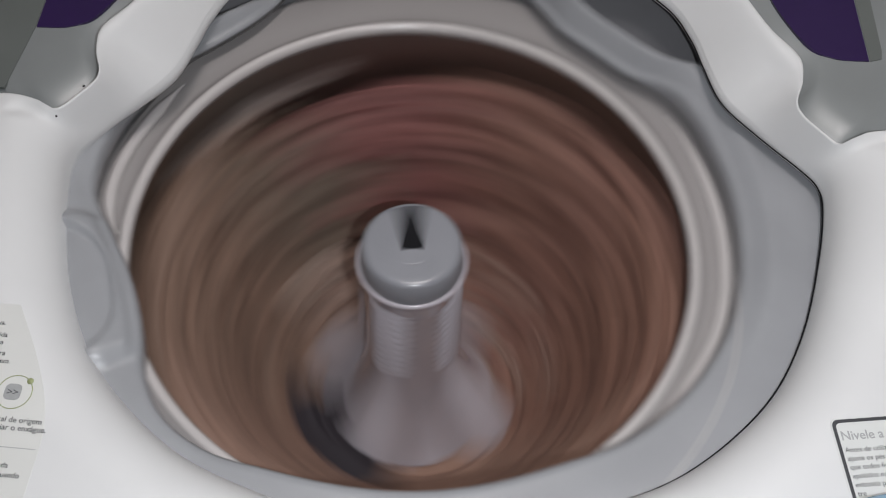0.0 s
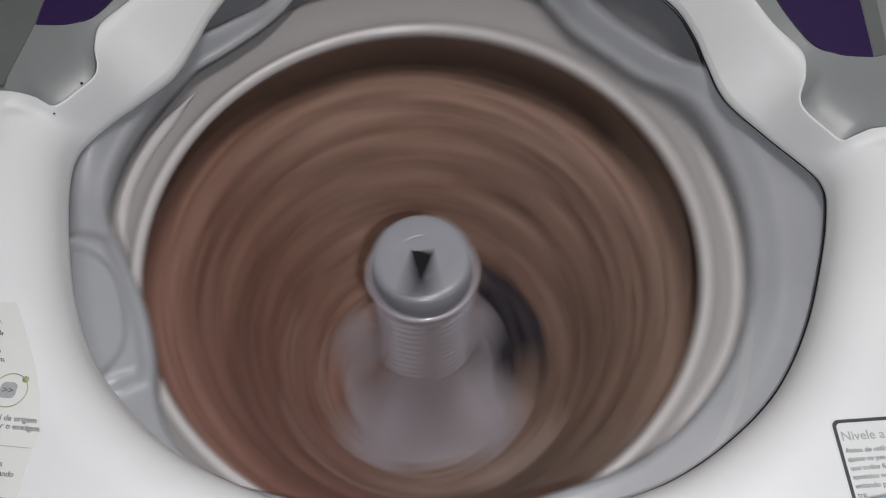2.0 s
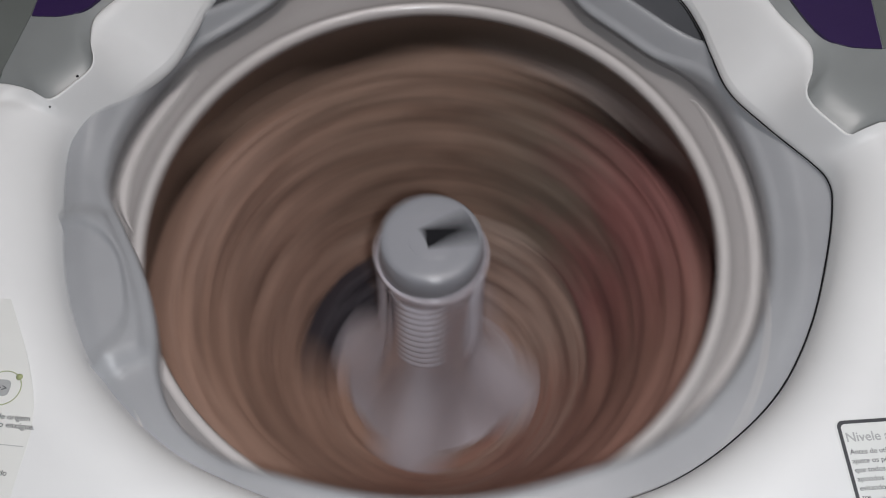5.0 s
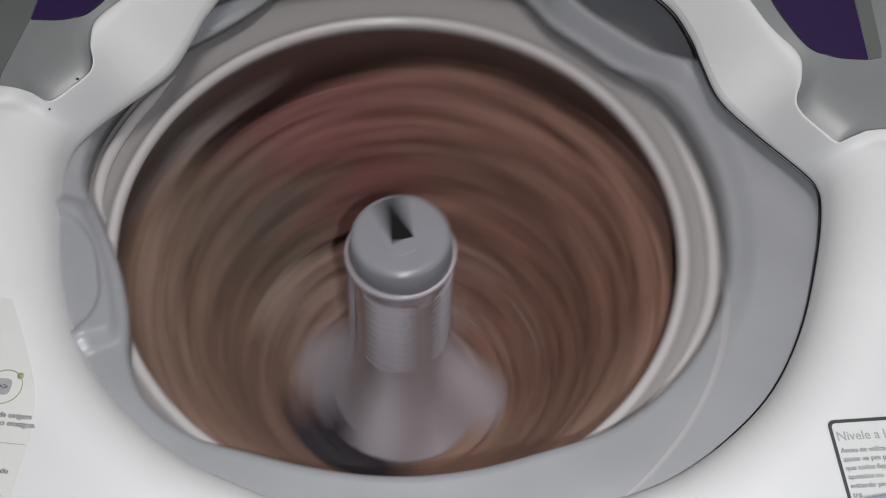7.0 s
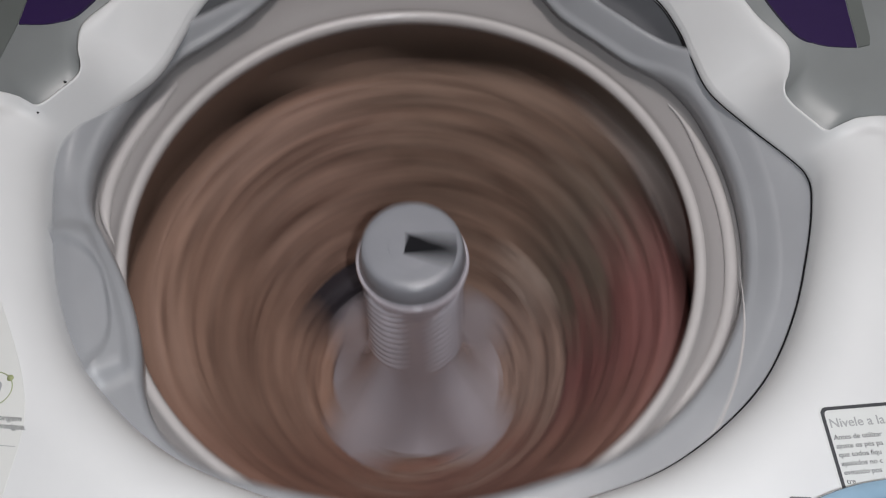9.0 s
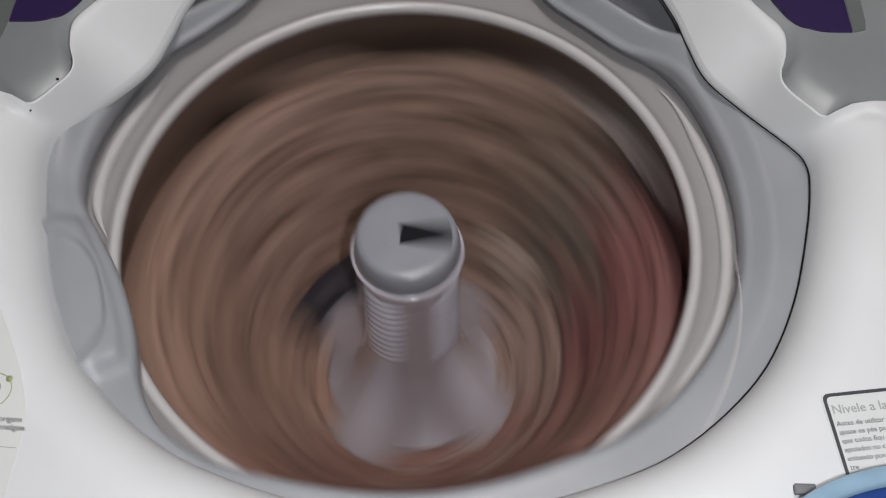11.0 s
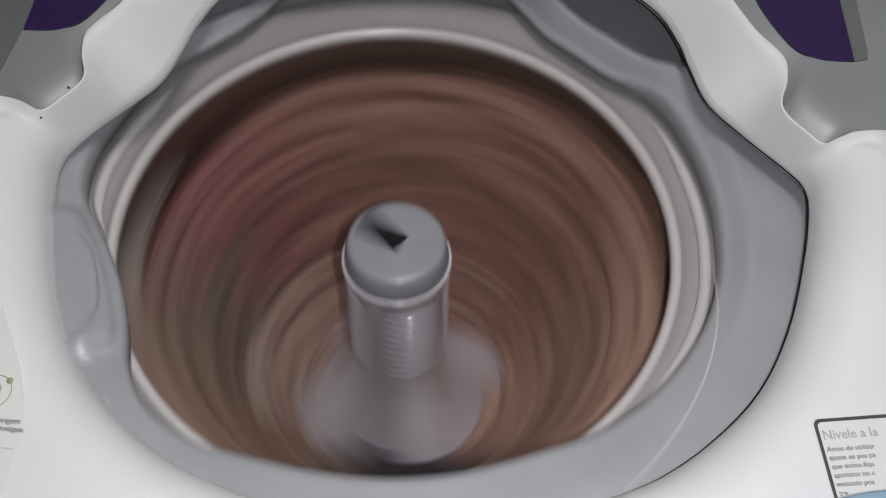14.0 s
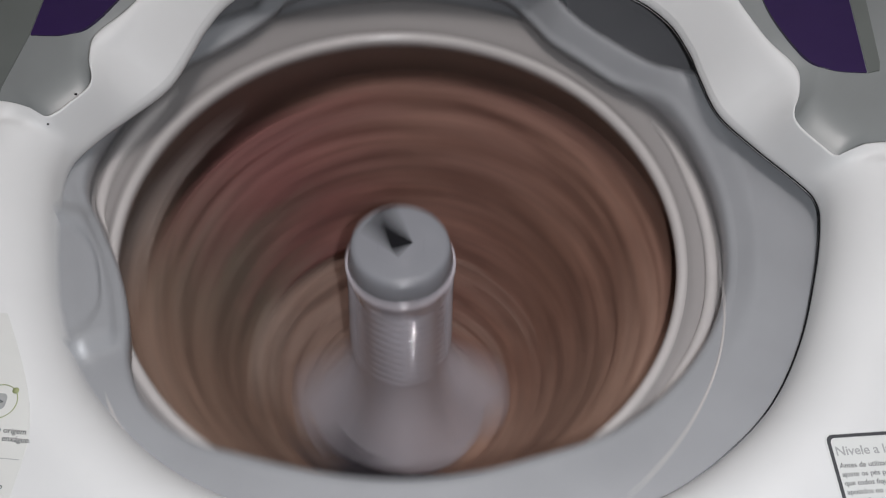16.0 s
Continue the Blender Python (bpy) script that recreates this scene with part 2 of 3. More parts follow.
OUTER = mirrored([(0.0, -0.33), (0.16, -0.33), (0.33, -0.325), (0.358, -0.3), (0.36, -0.1), (0.36, 0.035), (0.345, 0.0535), (0.327, 0.0575), (0.309, 0.0592),
                  (0.2917, 0.0568), (0.277, 0.0519), (0.2622, 0.0647), (0.2498, 0.0824), (0.2548, 0.1012), (0.2553, 0.1229), (0.2385, 0.1485), (0.2247, 0.1781),
                  (0.205, 0.222), (0.17, 0.262), (0.1, 0.3), (0.0, 0.31)])
OUTER = curve(OUTER, 6, True)
HUB = Vector((0, -0.15))
RISE = 0.039                    # how far the deck stands above the opening's edge


def leaned(x, y):
    """The moulding's left shoulder sits a few millimetres further out than the right one."""
    w = smooth((y - 0.025) / 0.05) * smooth((-x - 0.08) / 0.1)
    return x - 0.0055 * w, y + 0.0050 * w


OPENING = [leaned(*p) for p in OPENING]
OUTER = [leaned(*p) for p in OUTER]


def reach(d, outline):
    """Distance from the hub to an outline along the direction d."""
    best = 0
    for a, b in zip(outline, outline[1:] + outline[:1]):
        a, b = Vector(a) - HUB, Vector(b) - HUB
        e = b - a
        den = d.x * e.y - d.y * e.x
        if abs(den) > 1e-9:
            s, u = (a.x * e.y - a.y * e.x) / den, (a.x * d.y - a.y * d.x) / den
            if s > 0 and -1e-6 <= u <= 1 + 1e-6:
                best = max(best, s)
    return best


def deck_height(y, near, far):
    """Rounds over from the flat deck into the opening; the narrow shoulders slope up evenly to a crest by the panels."""
    near, span = max(near - 0.001, 0.0), near + far
    k = smooth(max((span - 0.048) / 0.030, (near - 0.028) / 0.016, (0.058 - y) / 0.016))
    x = min(near / 0.042, 1.0)
    rolled = (1 - (1 - x) ** 2) ** 0.5
    x = near / (0.86 * span)
    ramp = 0.03 * smooth(x / 0.03) + 0.985 * (x - 0.10 * math.log(1 + math.exp((x - 1) / 0.10)))
    return RISE * (rolled * k + min(ramp, 1.0) * (1 - k))


def gap_to(points, outline):
    """Distance of each point to a closed outline."""
    a = np.array(outline)
    e = np.roll(a, -1, axis=0) - a
    out = []
    for p in points:
        w = np.array(p) - a
        t = np.clip((w * e).sum(1) / ((e * e).sum(1) + 1e-12), 0, 1)
        out.append(float(np.sqrt(((w - t[:, None] * e) ** 2).sum(1).min())))
    return out


def top_deck(machine):
    cols = []
    for i in range(900):
        a = 2 * math.pi * i / 900
        d = Vector((math.sin(a), -math.cos(a)))
        r0, r1 = reach(d, OPENING), reach(d, OUTER)
        p = [(r0 + 0.005, -0.0092), (r0 + 0.0008, -0.0084), (r0, -0.0066), (r0 + 0.0004, -0.0010)]
        run = [r0 + 0.0015 + (r1 - 0.0035 - r0) * (k / 29) ** 1.5 for k in range(30)]
        spots = [(HUB.x + d.x * r, HUB.y + d.y * r) for r in run]
        for r, spot, near, far in zip(run, spots, gap_to(spots, OPENING), gap_to(spots, OUTER)):
            p.append((r, deck_height(spot[1], near, far)))
        z1 = p[-1][1]
        p += [(r1 - 0.0008, z1 - 0.0003), (r1 - 0.0002, z1 - 0.0014), (r1, z1 - 0.004), (r1 + 0.001, z1 - 0.03)]
        cols.append([(HUB.x + d.x * r, HUB.y + d.y * r, EDGE + z) for r, z in p])
    rows = [[c[k] for c in cols] for k in range(len(cols[0]))]
    part("top_deck", sheet(rows), WHITE, machine, "white moulded plastic deck round the opening")


def words(name, text, size, m, mat, parent):
    fc = bpy.data.curves.new(name, "FONT")
    fc.body, fc.size, fc.extrude, fc.resolution_u = text, size, 0.00008, 4
    fc.offset = 0.00010 if name == "title" else 0.0
    tmp = bpy.data.objects.new(name, fc)
    scene.collection.objects.link(tmp)
    me = bpy.data.meshes.new_from_object(tmp.evaluated_get(bpy.context.evaluated_depsgraph_get()))
    bpy.data.objects.remove(tmp)
    me.materials.clear()
    me.materials.append(mat)
    ob = new(name, me)
    ob.parent, ob.matrix_basis = parent, m
    return ob


def rounded(x0, x1, y0, y1, r, n=6):
    pts = []
    for cx, cy, a0 in ((x1 - r, y1 - r, 0), (x0 + r, y1 - r, 90), (x0 + r, y0 + r, 180), (x1 - r, y0 + r, 270)):
        for k in range(n + 1):
            a = radians(a0 + 90 * k / n)
            pts.append((cx + r * math.cos(a), cy + r * math.sin(a)))
    return pts


def frame_bm(outer, inner, z0, z1):
    return sheet([[(x, y, z0) for x, y in outer], [(x, y, z1) for x, y in outer], [(x, y, z1) for x, y in inner], [(x, y, z0) for x, y in inner]], True, True)


def machine():
    m = tagged(empty("washing_machine", pose(0, 0, 0)), "white top-loading washing machine, lid open, spinning a wet load", "washing machine")
    top_deck(m)
    outer, inner = rounded(-0.359, 0.359, -0.329, 0.36, 0.03), rounded(-0.351, 0.351, -0.321, 0.352, 0.025)
    part("cabinet", frame_bm(outer, inner, 0.02, EDGE + 0.008), WHITE, m, "white steel cabinet sides")
    for x in (-0.28, 0.28):
        for y in (-0.28, 0.30):
            foot = part("foot", lathe([(0.001, 0), (0.022, 0), (0.022, 0.008), (0.012, 0.012), (0.012, 0.03), (0.001, 0.03)], 20), DARK, m)
            foot.location = (x, y, 0)
    # black strip put in for the gap's shade, mostly on the right
    ring = []
    for k, (x, y) in enumerate(OPENING):
        a, b = OPENING[k - 1], OPENING[(k + 1) % len(OPENING)]
        n = Vector((a[1] - b[1], b[0] - a[0])).normalized()
        right = smooth((x + 0.20) / 0.25)
        inset = 0.0004 * right - 0.0009 * (1 - right)
        ring.append((x + n.x * inset, y + n.y * inset, EDGE - 0.0050))
    part("opening_gap_strip", tube(ring, 0.00055), DARK, m, "black strip standing for the shaded gap under the edge")
    # sunken grey panels behind the shoulders, each with a purple window
    recess = curve([(0.358, 0.04), (0.343, 0.0525), (0.326, 0.0565), (0.309, 0.0572), (0.2902, 0.0558), (0.2755, 0.0509), (0.2607, 0.0637), (0.2483, 0.0814), (0.2533, 0.1002), (0.2538, 0.1219), (0.237, 0.1475), (0.2232, 0.1771), (0.203, 0.222), (0.168, 0.262), (0.1, 0.298), (0.0, 0.306)], 5)
    for s in (1, -1):
        far = [(0.3595, 0.06 + 0.30 * k / (len(recess) - 1)) for k in range(len(recess))]
        rows = []
        for f in (0, 0.03, 0.07, 0.12, 0.18, 0.25, 0.35, 0.5, 0.75, 1.0):
            rows.append([(*leaned(s * (x + (X - x) * f), y + (Y - y) * f), EDGE + 0.010 + 0.012 * smooth(math.hypot(X - x, Y - y) * f / 0.036)) for (x, y), (X, Y) in zip(recess, far)])
        panel = part("hinge_panel", sheet(rows, False), PANEL, m, "sunken grey plastic panel")
        win = curve([(0.237, 0.2424), (0.2459, 0.198), (0.2588, 0.1654), (0.2726, 0.1437), (0.2874, 0.1362), (0.3012, 0.1348)], 5) + [(0.3126, 0.1348), (0.3111, 0.198), (0.3101, 0.2424)]
        part("purple_window", plate([leaned(s * x, y) for x, y in win], EDGE + 0.0205, EDGE + 0.0232), PURPLE, panel, "glossy dark purple window", smooth=False)
        strip = [(0.3136, 0.1348), (0.3225, 0.1377), (0.324, 0.1456), (0.324, 0.2424), (0.3111, 0.2424), (0.3121, 0.198)]
        # left strip reaches further, standing for the panel's shaded side
        if s < 0:
            strip = strip[:1] + [(0.3155, 0.120), (0.3215, 0.075), (0.352, 0.075), (0.352, 0.25)] + strip[4:]
        part("shade_strip", plate([leaned(s * x, y) for x, y in strip], EDGE + 0.0205, EDGE + 0.0229), SHADE_STRIP, panel, "darker grey strip standing for shade on the panel", smooth=False)
    # chips in the paint on the left shoulder
    for x, y, r in ((-0.2622, 0.0738, 0.0011), (-0.2788, 0.0510, 0.0008)):
        chip = part("chip", lathe([(0.00005, 0.0004), (r * 0.7, 0.0003), (r, -0.0004)], 12), DARK, m)
        near, far = gap_to([(x, y)], OPENING)[0], gap_to([(x, y)], OUTER)[0]
        chip.location = (x, y, EDGE + deck_height(y, near, far) + 0.0002)
    # levelling notice, on the deck's front corner
    z = EDGE + RISE + 0.0002
    note = part("levelling_notice", plate(rounded(0, 0.085, -0.10, 0, 0.004), 0, 0.0003), LABEL, m, "white printed notice with a dark rounded border", smooth=False)
    note.matrix_basis = pose(0.2340, -0.1560, z, 0, 0, 7.0)
    part("border", frame_bm(rounded(0.0008, 0.0842, -0.0992, -0.0008, 0.0038), rounded(0.0028, 0.0822, -0.0972, -0.0028, 0.0028), 0.0003, 0.0005), INK, note, "dark grey rounded border", smooth=False)
    words("title", "Nivele a la", 0.0076, pose(0.0040, -0.0132, 0.0004, 0, 0, 0), INK_GREY, note)
    for k, line in enumerate(("Antes de utilizar", "ajuste os p\u00e9s pa", "que todos fiqu", "apoiados no c", "evitando pos", "tre")):
        words("text_line", line, 0.0042, pose(0.0042, -0.0205 - 0.0051 * k, 0.0004), INK, note)
    # instructions on the other corner
    card = part("instruction_label", plate(curve([(0.0265, -0.115), (0.0265, -0.04), (0.0255, 0.0), (0.012, 0.035), (-0.012, 0.075)], 4) + [(-0.07, 0.075), (-0.07, -0.115)], -0.0004, 0.00005), LABEL_OLD, m, "pale printed instruction label, half worn", smooth=False)
    card.matrix_basis = pose(-0.2505, -0.1795, z, 0, 0, -2.5)
    ring = [(0.0105 * math.cos(2 * math.pi * k / 48) + 0.002, 0.0105 * math.sin(2 * math.pi * k / 48) + 0.018, 0.0004) for k in range(48)]
    part("ring_mark", tube(ring, 0.0003, 6), INK_GREEN, card)
    dot = part("dot_mark", lathe([(0.00005, 0.0002), (0.002, 0.0002), (0.002, 0)], 20), INK_GREEN, card)
    dot.location = (0.0095, 0.0255, 0.0003)
    part("key_mark", plate(rounded(-0.004, 0.006, 0.013, 0.023, 0.003), 0.0003, 0.0005), INK_GREY, card, smooth=False)
    words("arrow_mark", ">>", 0.006, pose(-0.0025, 0.0158, 0.0006), INK, card)
    words("text_line", "local de origem", 0.0049, pose(-0.0065, -0.0006, 0.0004), INK, card)
    words("text_line", "iniciar o enx\u00e1gue.", 0.0049, pose(-0.0065, -0.0054, 0.0004), INK, card)
    for text, x, y in (("gua.", -0.0145, 0.0605), ("sa\u00edda", -0.0105, 0.0525), ("gua", -0.0135, 0.0475), ("para", -0.0095, 0.0405), ("agem.", -0.0050, 0.0355),
                       ("enada", 0.0135, -0.0275), ("tinuando", 0.0235, -0.0330), ("pressione", 0.0245, -0.0470)):
        words("text_line", text, 0.0046, pose(x - 0.0024 * len(text), y, 0.0004), INK, card)
    part("rule", plate(rounded(-0.05, 0.025, -0.0158, -0.0154, 0.0001, 2), 0.0003, 0.0004), INK_GREY, card, smooth=False)
    return m


# ---- tub that sways, with its cover ----
LIP = [(0, 0.2385), (20, 0.240), (30, 0.2415), (37, 0.238), (44, 0.229), (52, 0.228), (61, 0.2324), (67, 0.246), (73, 0.262), (80, 0.266), (108, 0.266), (116, 0.263),
       (122, 0.250), (127, 0.241), (135, 0.238), (143, 0.241), (152, 0.239), (170, 0.238), (179, 0.232), (188, 0.214), (196, 0.2035), (204, 0.2005), (212, 0.2045), (219, 0.215), (228, 0.223), (238, 0.221), (248, 0.212), (258, 0.2075),
       (272, 0.2060), (290, 0.2075), (300, 0.211), (312, 0.221), (326, 0.229), (345, 0.237)]
# bosses: middle, half width, height, depth of the dish, its half width, its inner edge, its deepest radius, run of its edge
PADS = ((200, 16.5, 0.0075, 0.0065, 13.0, 0.2125, 0.262, 0.0032), (50, 19, 0.0012, 0.040, 19, 0.241, 0.314, 0.026), (131, 16, 0.0012, 0.040, 17, 0.246, 0.314, 0.026))


def low_lip(az):
    """At the back the cover comes down to the balance ring."""
    return smooth((az - 30) / 14) * smooth((154 - az) / 14)


def cover_point(az, f, lip):
    """Height of the cover at a share f of the way from its lip outwards."""
    r = lip + 0.006 + (0.314 - lip - 0.006) * f
    crease = max(lip + 0.022, along(az, [(0, 0.236), (315, 0.257), (349, 0.236)]))
    front = smooth((az - 205) / 30) * smooth((355 - az) / 30)
    z = -0.0115 - (0.010 + 0.017 * low_lip(az) - 0.0065 * front) * (1 - smooth((r - lip) / (crease - lip)))
    z -= 0.031 * smooth((r - 0.232) / 0.070) * smooth((az - 165) / 20) * smooth((250 - az) / 20)
    for c, w, h, sink, dish, inner, far, run in PADS:
        off = abs((az - c + 180) % 360 - 180)
        up = smooth((r - lip - 0.001) / 0.011)
        across, depth = off / dish, max(0.0, far - r) / (far - inner)
        inside = 1 - (across ** 2.6 + depth ** 2.6) ** (1 / 2.6)
        z += smooth((w - off) / 3.4) * h * up - sink * smooth(inside * (far - inner) / run)
    return r, z


def tub():
    t = tagged(empty("tub"), "grey plastic tub and cover, swaying as the drum spins", "tub")
    cols = []
    for i in range(480):
        az = i * 360 / 480
        lip = along(az, LIP)
        r0, z0 = cover_point(az, 0, lip)
        drop = 1 - 0.58 * low_lip(az)
        p = [(lip + 0.012, z0 - 0.0285 * drop), (lip + 0.003, z0 - 0.0265 * drop), (lip + 0.0005, z0 - 0.012 * drop), (lip, z0 - 0.006), (lip + 0.0014, z0 - 0.0022), (lip + 0.0035, z0 - 0.0006)]
        p += [cover_point(az, k / 64, lip) for k in range(65)]
        a = radians(az)
        cols.append([(r * math.cos(a), r * math.sin(a), z) for r, z in p])
    part("tub_cover", sheet([[c[k] for c in cols] for k in range(len(cols[0]))]), GREY, t, "smooth grey plastic ring with raised bosses")
    for a0, a1 in ((-42, 33), (146, 184)):
        run = [a0 + (a1 - a0) * k / 40 for k in range(41)]
        line = [((along(a, LIP) - 0.0035) * math.cos(radians(a)), (along(a, LIP) - 0.0035) * math.sin(radians(a)), -0.0510) for a in run]
        part("lip_bead", tube(line, 0.0048, 12, False, True), LIT_BEAD, t, "pale rounded bead along the cover's lip")
    for a0, a1, run in ((302, 352, [(300, 0.262), (315, 0.256), (328, 0.249), (341, 0.241), (356, 0.232)]), (222, 243, [(218, 0.236), (230, 0.245), (246, 0.253)])):
        line = []
        for k in range(41):
            az = a0 + (a1 - a0) * k / 40
            r, lip = along(az, run), along(az, LIP)
            _, z = cover_point(az, (r - lip - 0.006) / (0.314 - lip - 0.006), lip)
            line.append((r * math.cos(radians(az)), r * math.sin(radians(az)), z - 0.0003))
        part("ridge", tube(line, 0.0009, 8, False, True), LIT_BEAD, t, "thin moulded ridge, its highlight put into a pale tone")
    part("tub_wall", lathe([(0.313, -0.013), (0.313, -0.03), (0.275, -0.05), (0.268, -0.50), (0.20, -0.53), (0.001, -0.53), (0.001, -0.525), (0.198, -0.525), (0.264, -0.497), (0.271, -0.052), (0.309, -0.031)], 96), TUB, t, "dark outer tub")
    return t


# ---- drum, agitator and load: all turn together ----
def drum():
    d = tagged(empty("drum"), "spinning steel wash drum with a pale plastic balance ring", "drum")
    part("balance_ring", lathe([(0.2270, -0.068), (0.2190, -0.0655), (0.2120, -0.0610), (0.2096, -0.056), (0.2100, -0.0495), (0.2128, -0.0475), (0.2165, -0.0485), (0.2195, -0.0515),
                                (0.2240, -0.0530), (0.2330, -0.0535), (0.2600, -0.0530), (0.2640, -0.0535), (0.2650, -0.056), (0.2640, -0.066), (0.250, -0.07), (0.232, -0.07)], 128, True), RING, d, "pale plastic ring with a rounded bead")
    part("rim_bead", lathe([(0.2105, -0.0575), (0.2085, -0.0535), (0.2098, -0.0490), (0.2128, -0.0470), (0.2160, -0.0482), (0.2172, -0.0505), (0.2128, -0.056)], 128, True), LIT_BEAD, d, "rounded inner bead, its highlight put into a paler tone")
    part("drum_wall", lathe([(0.2275, -0.0665), (0.2275, -0.11), (0.2260, -0.47), (0.215, -0.49), (0.001, -0.49), (0.001, -0.493), (0.217, -0.493), (0.229, -0.472), (0.2305, -0.0665)], 96), STEEL, d, "brushed steel drum wall")
    return d


def agitator():
    a = tagged(empty("agitator"), "pale lilac-grey plastic agitator post with a grey cap", "agitator")
    # cap: flat disc, rounded over into a sloping side, with a black plate for the slot's shade
    prof = [(0.0001, -0.0640), (0.0174, -0.0640), (0.0180, -0.06401), (0.0183, -0.0643), (0.0187, -0.06401), (0.0193, -0.0640), (0.0300, -0.0640), (0.0340, -0.06402), (0.0352, -0.0643), (0.0372, -0.0651), (0.0386, -0.0670), (0.0406, -0.0780), (0.0420, -0.0880), (0.0418, -0.0900), (0.040, -0.0905)]
    part("cap", lathe(prof, 120), CAP, a, "smooth grey domed cap")
    slot = [(-0.0085, -0.005), (0.0085, -0.005), (0.0075, 0.0340), (-0.0075, 0.0340)]
    part("slot", plate(slot, -0.068, -0.0636), DARK, a, "black plate standing for the dark inside of the finger slot", smooth=False)
    part("collar", lathe([(0.0408, -0.0860), (0.0426, -0.0862), (0.0438, -0.0874), (0.0441, -0.0892), (0.0434, -0.0910), (0.0424, -0.098), (0.0405, -0.110), (0.0385, -0.120)], 96), LILAC, a, "pale glossy collar")
    part("post", lathe([(0.0410, -0.098), (0.0392, -0.112), (0.0386, -0.140), (0.0392, -0.180), (0.0405, -0.215), (0.0430, -0.245), (0.047, -0.268)], 96), LILAC, a, "smooth pale post")
    # four ladders of ribs up the post, each above a fin
    for k in range(4):
        mid = radians(90 - (33 + 90 * k))
        for j in range(11):
            z, r = -0.112 - 0.0104 * j, 0.0386 + 0.0022 * smooth(j / 11)
            rows = []
            for i in range(13):
                u = i / 12
                az, h = mid + radians(52) * (u - 0.5), 0.0046 * smooth(min(u, 1 - u) / 0.12)
                dip = z + 0.005 * (u - 0.5)
                rows.append([((r + h * o) * math.cos(az), (r + h * o) * math.sin(az), dip + w) for o, w in ((-0.3, 0.0040), (0.7, 0.0024), (1.0, 0.0), (0.7, -0.0024), (-0.3, -0.0040))])
            part("rib", sheet(rows, False), LILAC, a)
    prof = [(0.0405, -0.220), (0.0430, -0.245), (0.0475, -0.270), (0.0545, -0.295), (0.064, -0.320), (0.080, -0.342), (0.094, -0.356), (0.1020, -0.362), (0.1050, -0.367), (0.1040, -0.372), (0.0995, -0.374), (0.1010, -0.382), (0.1005, -0.396)]
    part("skirt", lathe(prof, 96), LILAC, a, "flared pale skirt")
    for k in range(4):
        rows = []
        for j in range(25):
            v = j / 24
            out = 0.0395 + 0.014 * v + 0.064 * smooth(v / 0.95) ** 1.3
            w = 0.010 + 0.008 * v + 0.026 * smooth(v) ** 1.3
            rows.append([(0.030 + (out - 0.030) * math.cos(q) ** 0.7, w * math.sin(q), -0.192 - 0.174 * v + 0.014 * v * math.cos(q)) for q in np.linspace(-math.pi * 0.5, math.pi * 0.5, 17).tolist()])
        fin = part("fin", sheet(rows, False), LILAC, a, "rounded paddle fin")
        fin.rotation_euler = (0, 0, radians(57 + 90 * k))
    return a


PROFILE = [(0.221, -0.128), (0.211, -0.135), (0.199, -0.156), (0.184, -0.192), (0.167, -0.236), (0.149, -0.279), (0.129, -0.315), (0.107, -0.342), (0.082, -0.356)]


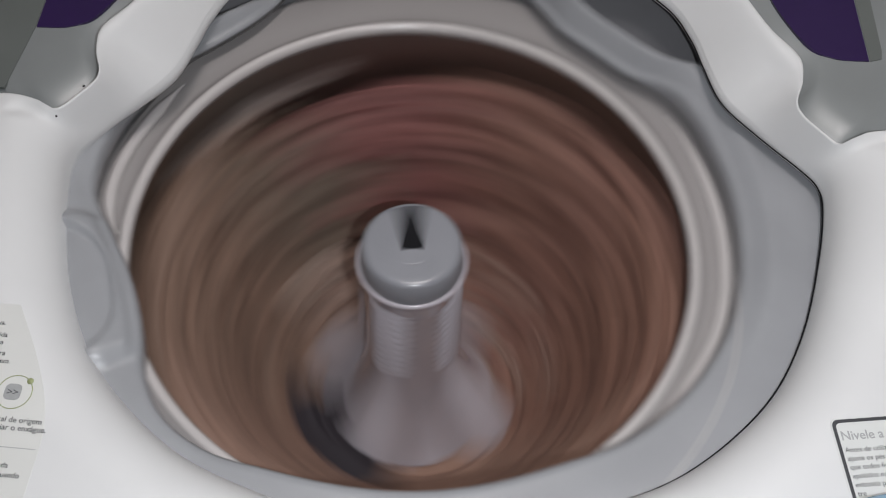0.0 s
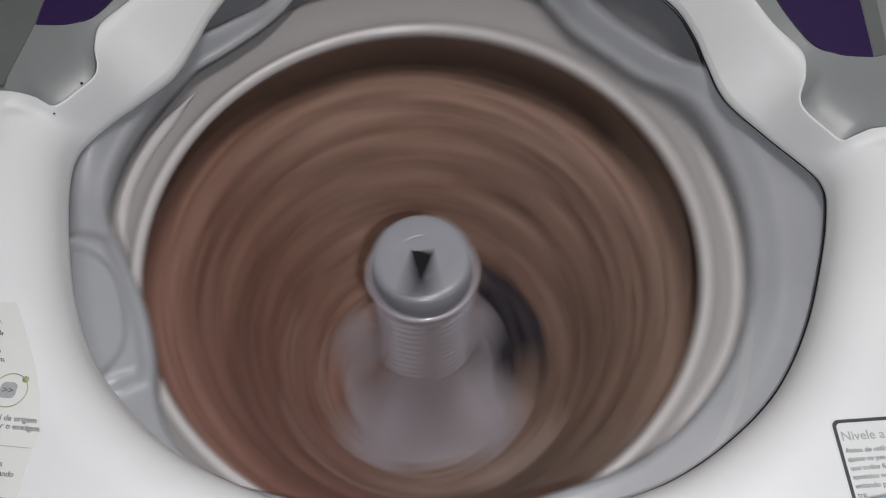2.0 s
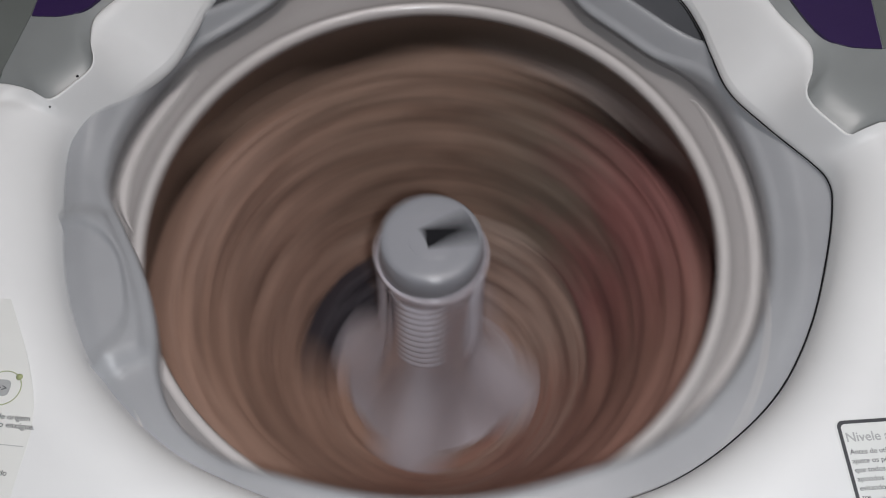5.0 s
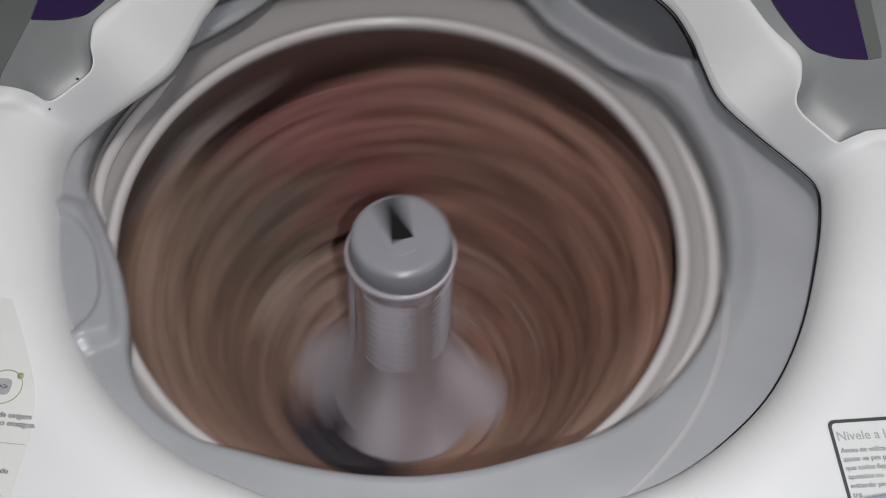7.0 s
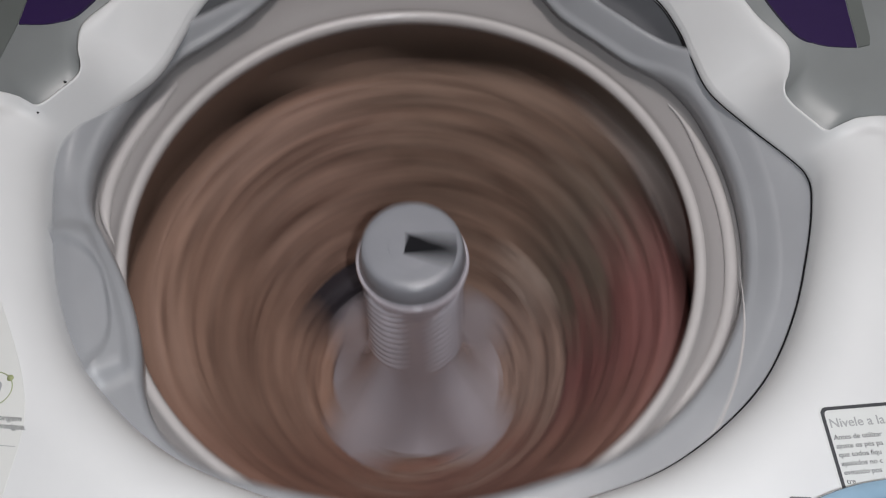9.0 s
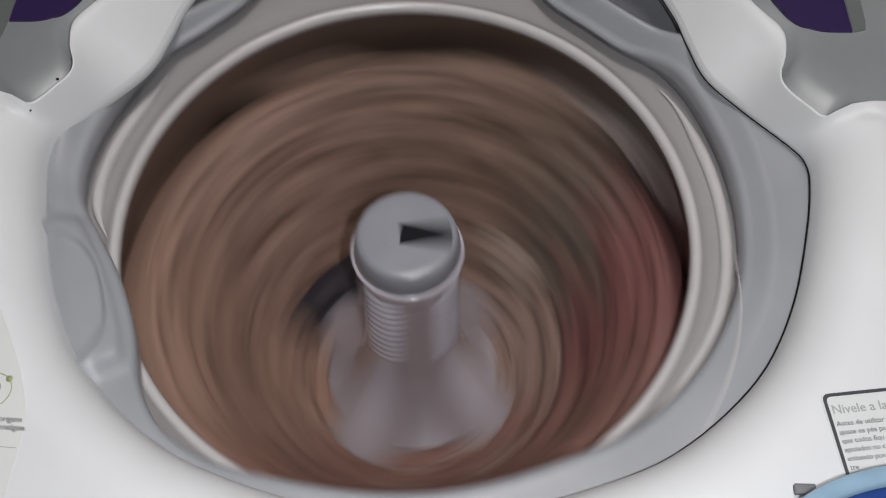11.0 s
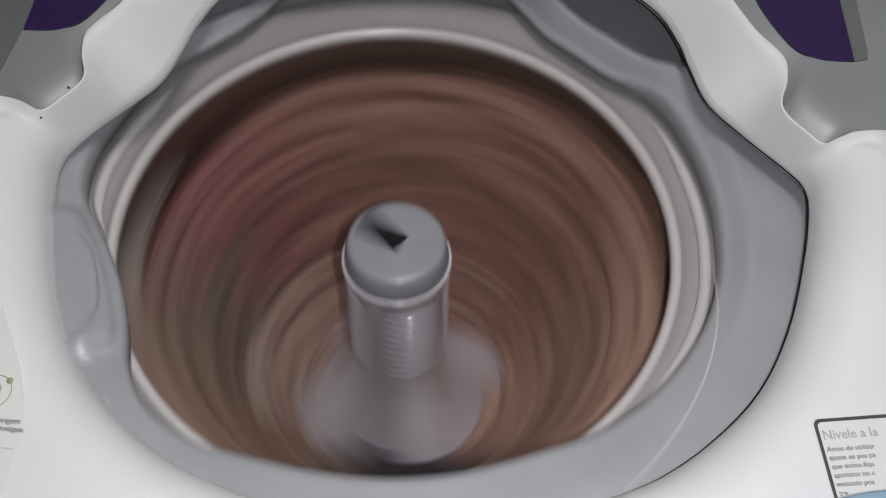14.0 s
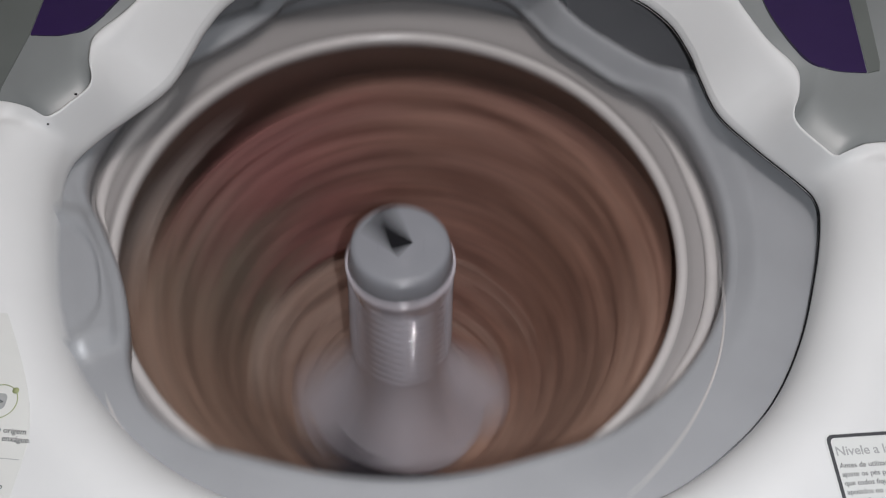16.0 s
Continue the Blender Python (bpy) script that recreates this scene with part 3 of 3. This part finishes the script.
def garment(kind, label, centre, width, tone, tone2, lift=0.0, v0=0.0, v1=1.0, seed=0, top_z=-0.128):
    """One wet garment pressed into the ring of laundry; centre and width in degrees clockwise from the slot."""
    line = curve([(r, z + (top_z + 0.128) * max(0.0, 1 - k / 4)) for k, (r, z) in enumerate(PROFILE)], 8)
    nu, nv = max(24, int(width * 0.9)), 80
    rows = []
    for j in range(nv + 1):
        v = v0 + (v1 - v0) * j / nv
        x = v * (len(line) - 1)
        k = min(int(x), len(line) - 2)
        p, q = Vector(line[k]), Vector(line[k + 1])
        c = p.lerp(q, x - k)
        n = (q - p).normalized()
        n = Vector((n.y, -n.x))
        if n.y < 0:
            n = -n
        row = []
        for i in range(nu + 1):
            u = i / nu
            az = radians(90 - (centre + width * (u - 0.5)))
            e = min(smooth(u / 0.16), smooth((1 - u) / 0.16), 0.15 + smooth(j / nv / 0.08), 0.15 + smooth((1 - j / nv) / 0.08))
            folds = 0.008 * noise.noise((2.4 * math.cos(az), 2.4 * math.sin(az), 13 * v + seed * 7.1)) + 0.003 * noise.noise((4 * math.cos(az), 4 * math.sin(az), 34 * v + seed)) + 0.006 * noise.noise((11 * math.cos(az), 11 * math.sin(az), 20 * v + seed * 3.3))
            h = (0.012 + lift + folds) * e - 0.012 * (1 - e)
            ragged = 0.030 * noise.noise((2.8 * math.cos(az), 2.8 * math.sin(az), seed * 5.3)) * max(0.0, 1 - 3 * v)
            r, z = c.x + n.x * h, c.y + n.y * h + ragged
            row.append((r * math.cos(az), r * math.sin(az), z))
        rows.append(row)
    # the underside, a finger's width behind
    under = [[(x * 1.06, y * 1.06, z - 0.016) for x, y, z in row] for row in rows]
    bm = bmesh.new()
    top = [[bm.verts.new(p) for p in row] for row in rows]
    low = [[bm.verts.new(p) for p in row] for row in under]
    for j in range(nv):
        for i in range(nu):
            bm.faces.new((top[j][i], top[j][i + 1], top[j + 1][i + 1], top[j + 1][i]))
            bm.faces.new((low[j][i], low[j + 1][i], low[j + 1][i + 1], low[j][i + 1]))
    for i in range(nu):
        bm.faces.new((top[0][i], low[0][i], low[0][i + 1], top[0][i + 1]))
        bm.faces.new((top[nv][i], top[nv][i + 1], low[nv][i + 1], low[nv][i]))
    for j in range(nv):
        bm.faces.new((top[j][0], top[j + 1][0], low[j + 1][0], low[j][0]))
        bm.faces.new((top[j][nu], low[j][nu], low[j + 1][nu], top[j + 1][nu]))
    place = {}
    for j in range(nv + 1):
        for i in range(nu + 1):
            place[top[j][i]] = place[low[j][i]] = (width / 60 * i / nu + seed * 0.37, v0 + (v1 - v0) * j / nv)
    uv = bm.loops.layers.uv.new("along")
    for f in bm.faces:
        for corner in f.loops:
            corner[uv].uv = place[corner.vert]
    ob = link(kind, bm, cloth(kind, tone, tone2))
    return tagged(ob, label, "laundry", "wet laundry in the drum")


def laundry():
    return [
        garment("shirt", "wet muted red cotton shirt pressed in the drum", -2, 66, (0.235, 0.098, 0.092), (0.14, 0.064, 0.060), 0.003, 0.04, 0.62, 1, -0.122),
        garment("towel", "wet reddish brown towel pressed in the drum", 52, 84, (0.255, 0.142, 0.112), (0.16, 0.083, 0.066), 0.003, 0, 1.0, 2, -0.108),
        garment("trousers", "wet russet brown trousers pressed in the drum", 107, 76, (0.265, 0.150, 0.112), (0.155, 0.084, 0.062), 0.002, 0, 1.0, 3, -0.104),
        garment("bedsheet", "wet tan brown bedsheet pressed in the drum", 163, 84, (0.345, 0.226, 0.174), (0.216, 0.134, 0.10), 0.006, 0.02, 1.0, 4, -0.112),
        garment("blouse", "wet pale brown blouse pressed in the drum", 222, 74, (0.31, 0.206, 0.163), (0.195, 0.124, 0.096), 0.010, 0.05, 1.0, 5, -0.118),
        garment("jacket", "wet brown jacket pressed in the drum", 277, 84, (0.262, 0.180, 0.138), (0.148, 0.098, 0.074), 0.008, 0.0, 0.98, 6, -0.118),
        # pullover: dark tone stands for the dim hollow in the load
        garment("pullover", "wet olive-brown pullover pressed in the drum, darkened like the hollow there", 328, 62, (0.170, 0.134, 0.106), (0.108, 0.084, 0.067), 0.005, 0.0, 0.62, 7, -0.150),
        # added low layer, its pale tone standing for torchlight on the bottom
        garment("tablecloth", "wet brown cloth low in the drum, paled to look lit", 25, 205, (0.315, 0.226, 0.188), (0.205, 0.143, 0.117), -0.001, 0.60, 1.0, 10),
        # sock: dark cloth, blackened further for the deep shade beside the post
        garment("sock", "wet dark navy sock beside the agitator, deep shade put into its tone", 230, 88, (0.018, 0.015, 0.022), (0.034, 0.028, 0.036), 0.026, 0.68, 1.0, 8),
        # added pale strip: the glare at the drum wall, as colour
        garment("glare_strip", "pale grey strip against the drum wall, glare put in as cloth", 324, 32, (0.46, 0.42, 0.40), (0.24, 0.21, 0.20), 0.006, 0.0, 0.07, 11, -0.098),
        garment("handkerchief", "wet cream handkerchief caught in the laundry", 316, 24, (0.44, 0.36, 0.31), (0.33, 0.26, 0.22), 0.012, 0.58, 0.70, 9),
    ]


# ---- blue plastic tray on the front corner ----
def oval(profile, n=72):
    rows = [[((0.10 + d) * math.cos(2 * math.pi * k / n), (0.055 + d) * math.sin(2 * math.pi * k / n), z) for k in range(n)] for d, z in profile]
    return rows


def tray():
    b = tagged(empty("tray", pose(0.286, -0.2565, EDGE + RISE + 0.0001)), "oval blue plastic tray with a paler rim, on the deck's corner", "tray")
    rows = oval([(-0.054, 0.0), (-0.030, 0.0), (-0.020, 0.003), (-0.009, 0.018), (-0.008, 0.020), (-0.0105, 0.020), (-0.022, 0.006), (-0.031, 0.003), (-0.054, 0.003)])
    part("body", sheet(rows), BLUE, b, "deep blue body")
    part("rim", sheet(oval([(-0.010, 0.0175), (-0.002, 0.0185), (0.0, 0.0205), (-0.001, 0.0225), (-0.008, 0.0215), (-0.0115, 0.0205)]), True, True), BLUE_PALE, b, "pale blue translucent rim")
    tab = part("tab", box(-0.006, 0.006, -0.003, 0.003, 0, 0.004, 0.001), TUB, b, "dark grey tab")
    tab.location = (-0.070, 0.0435, 0)


room()
WASHER = machine()
TUB_THING = tub()
DRUM = drum()
AGITATOR = agitator()
LOAD = laundry()
tray()


def motions():
    times = [k / FPS for k in range(int(16 * FPS) + 1)]
    swaying = [(t, sway(t)) for t in times]
    turning = [(t, spin(t)) for t in times]
    walk(TUB_THING, swaying)
    for thing in (DRUM, AGITATOR, *LOAD):
        walk(thing, turning)


motions()
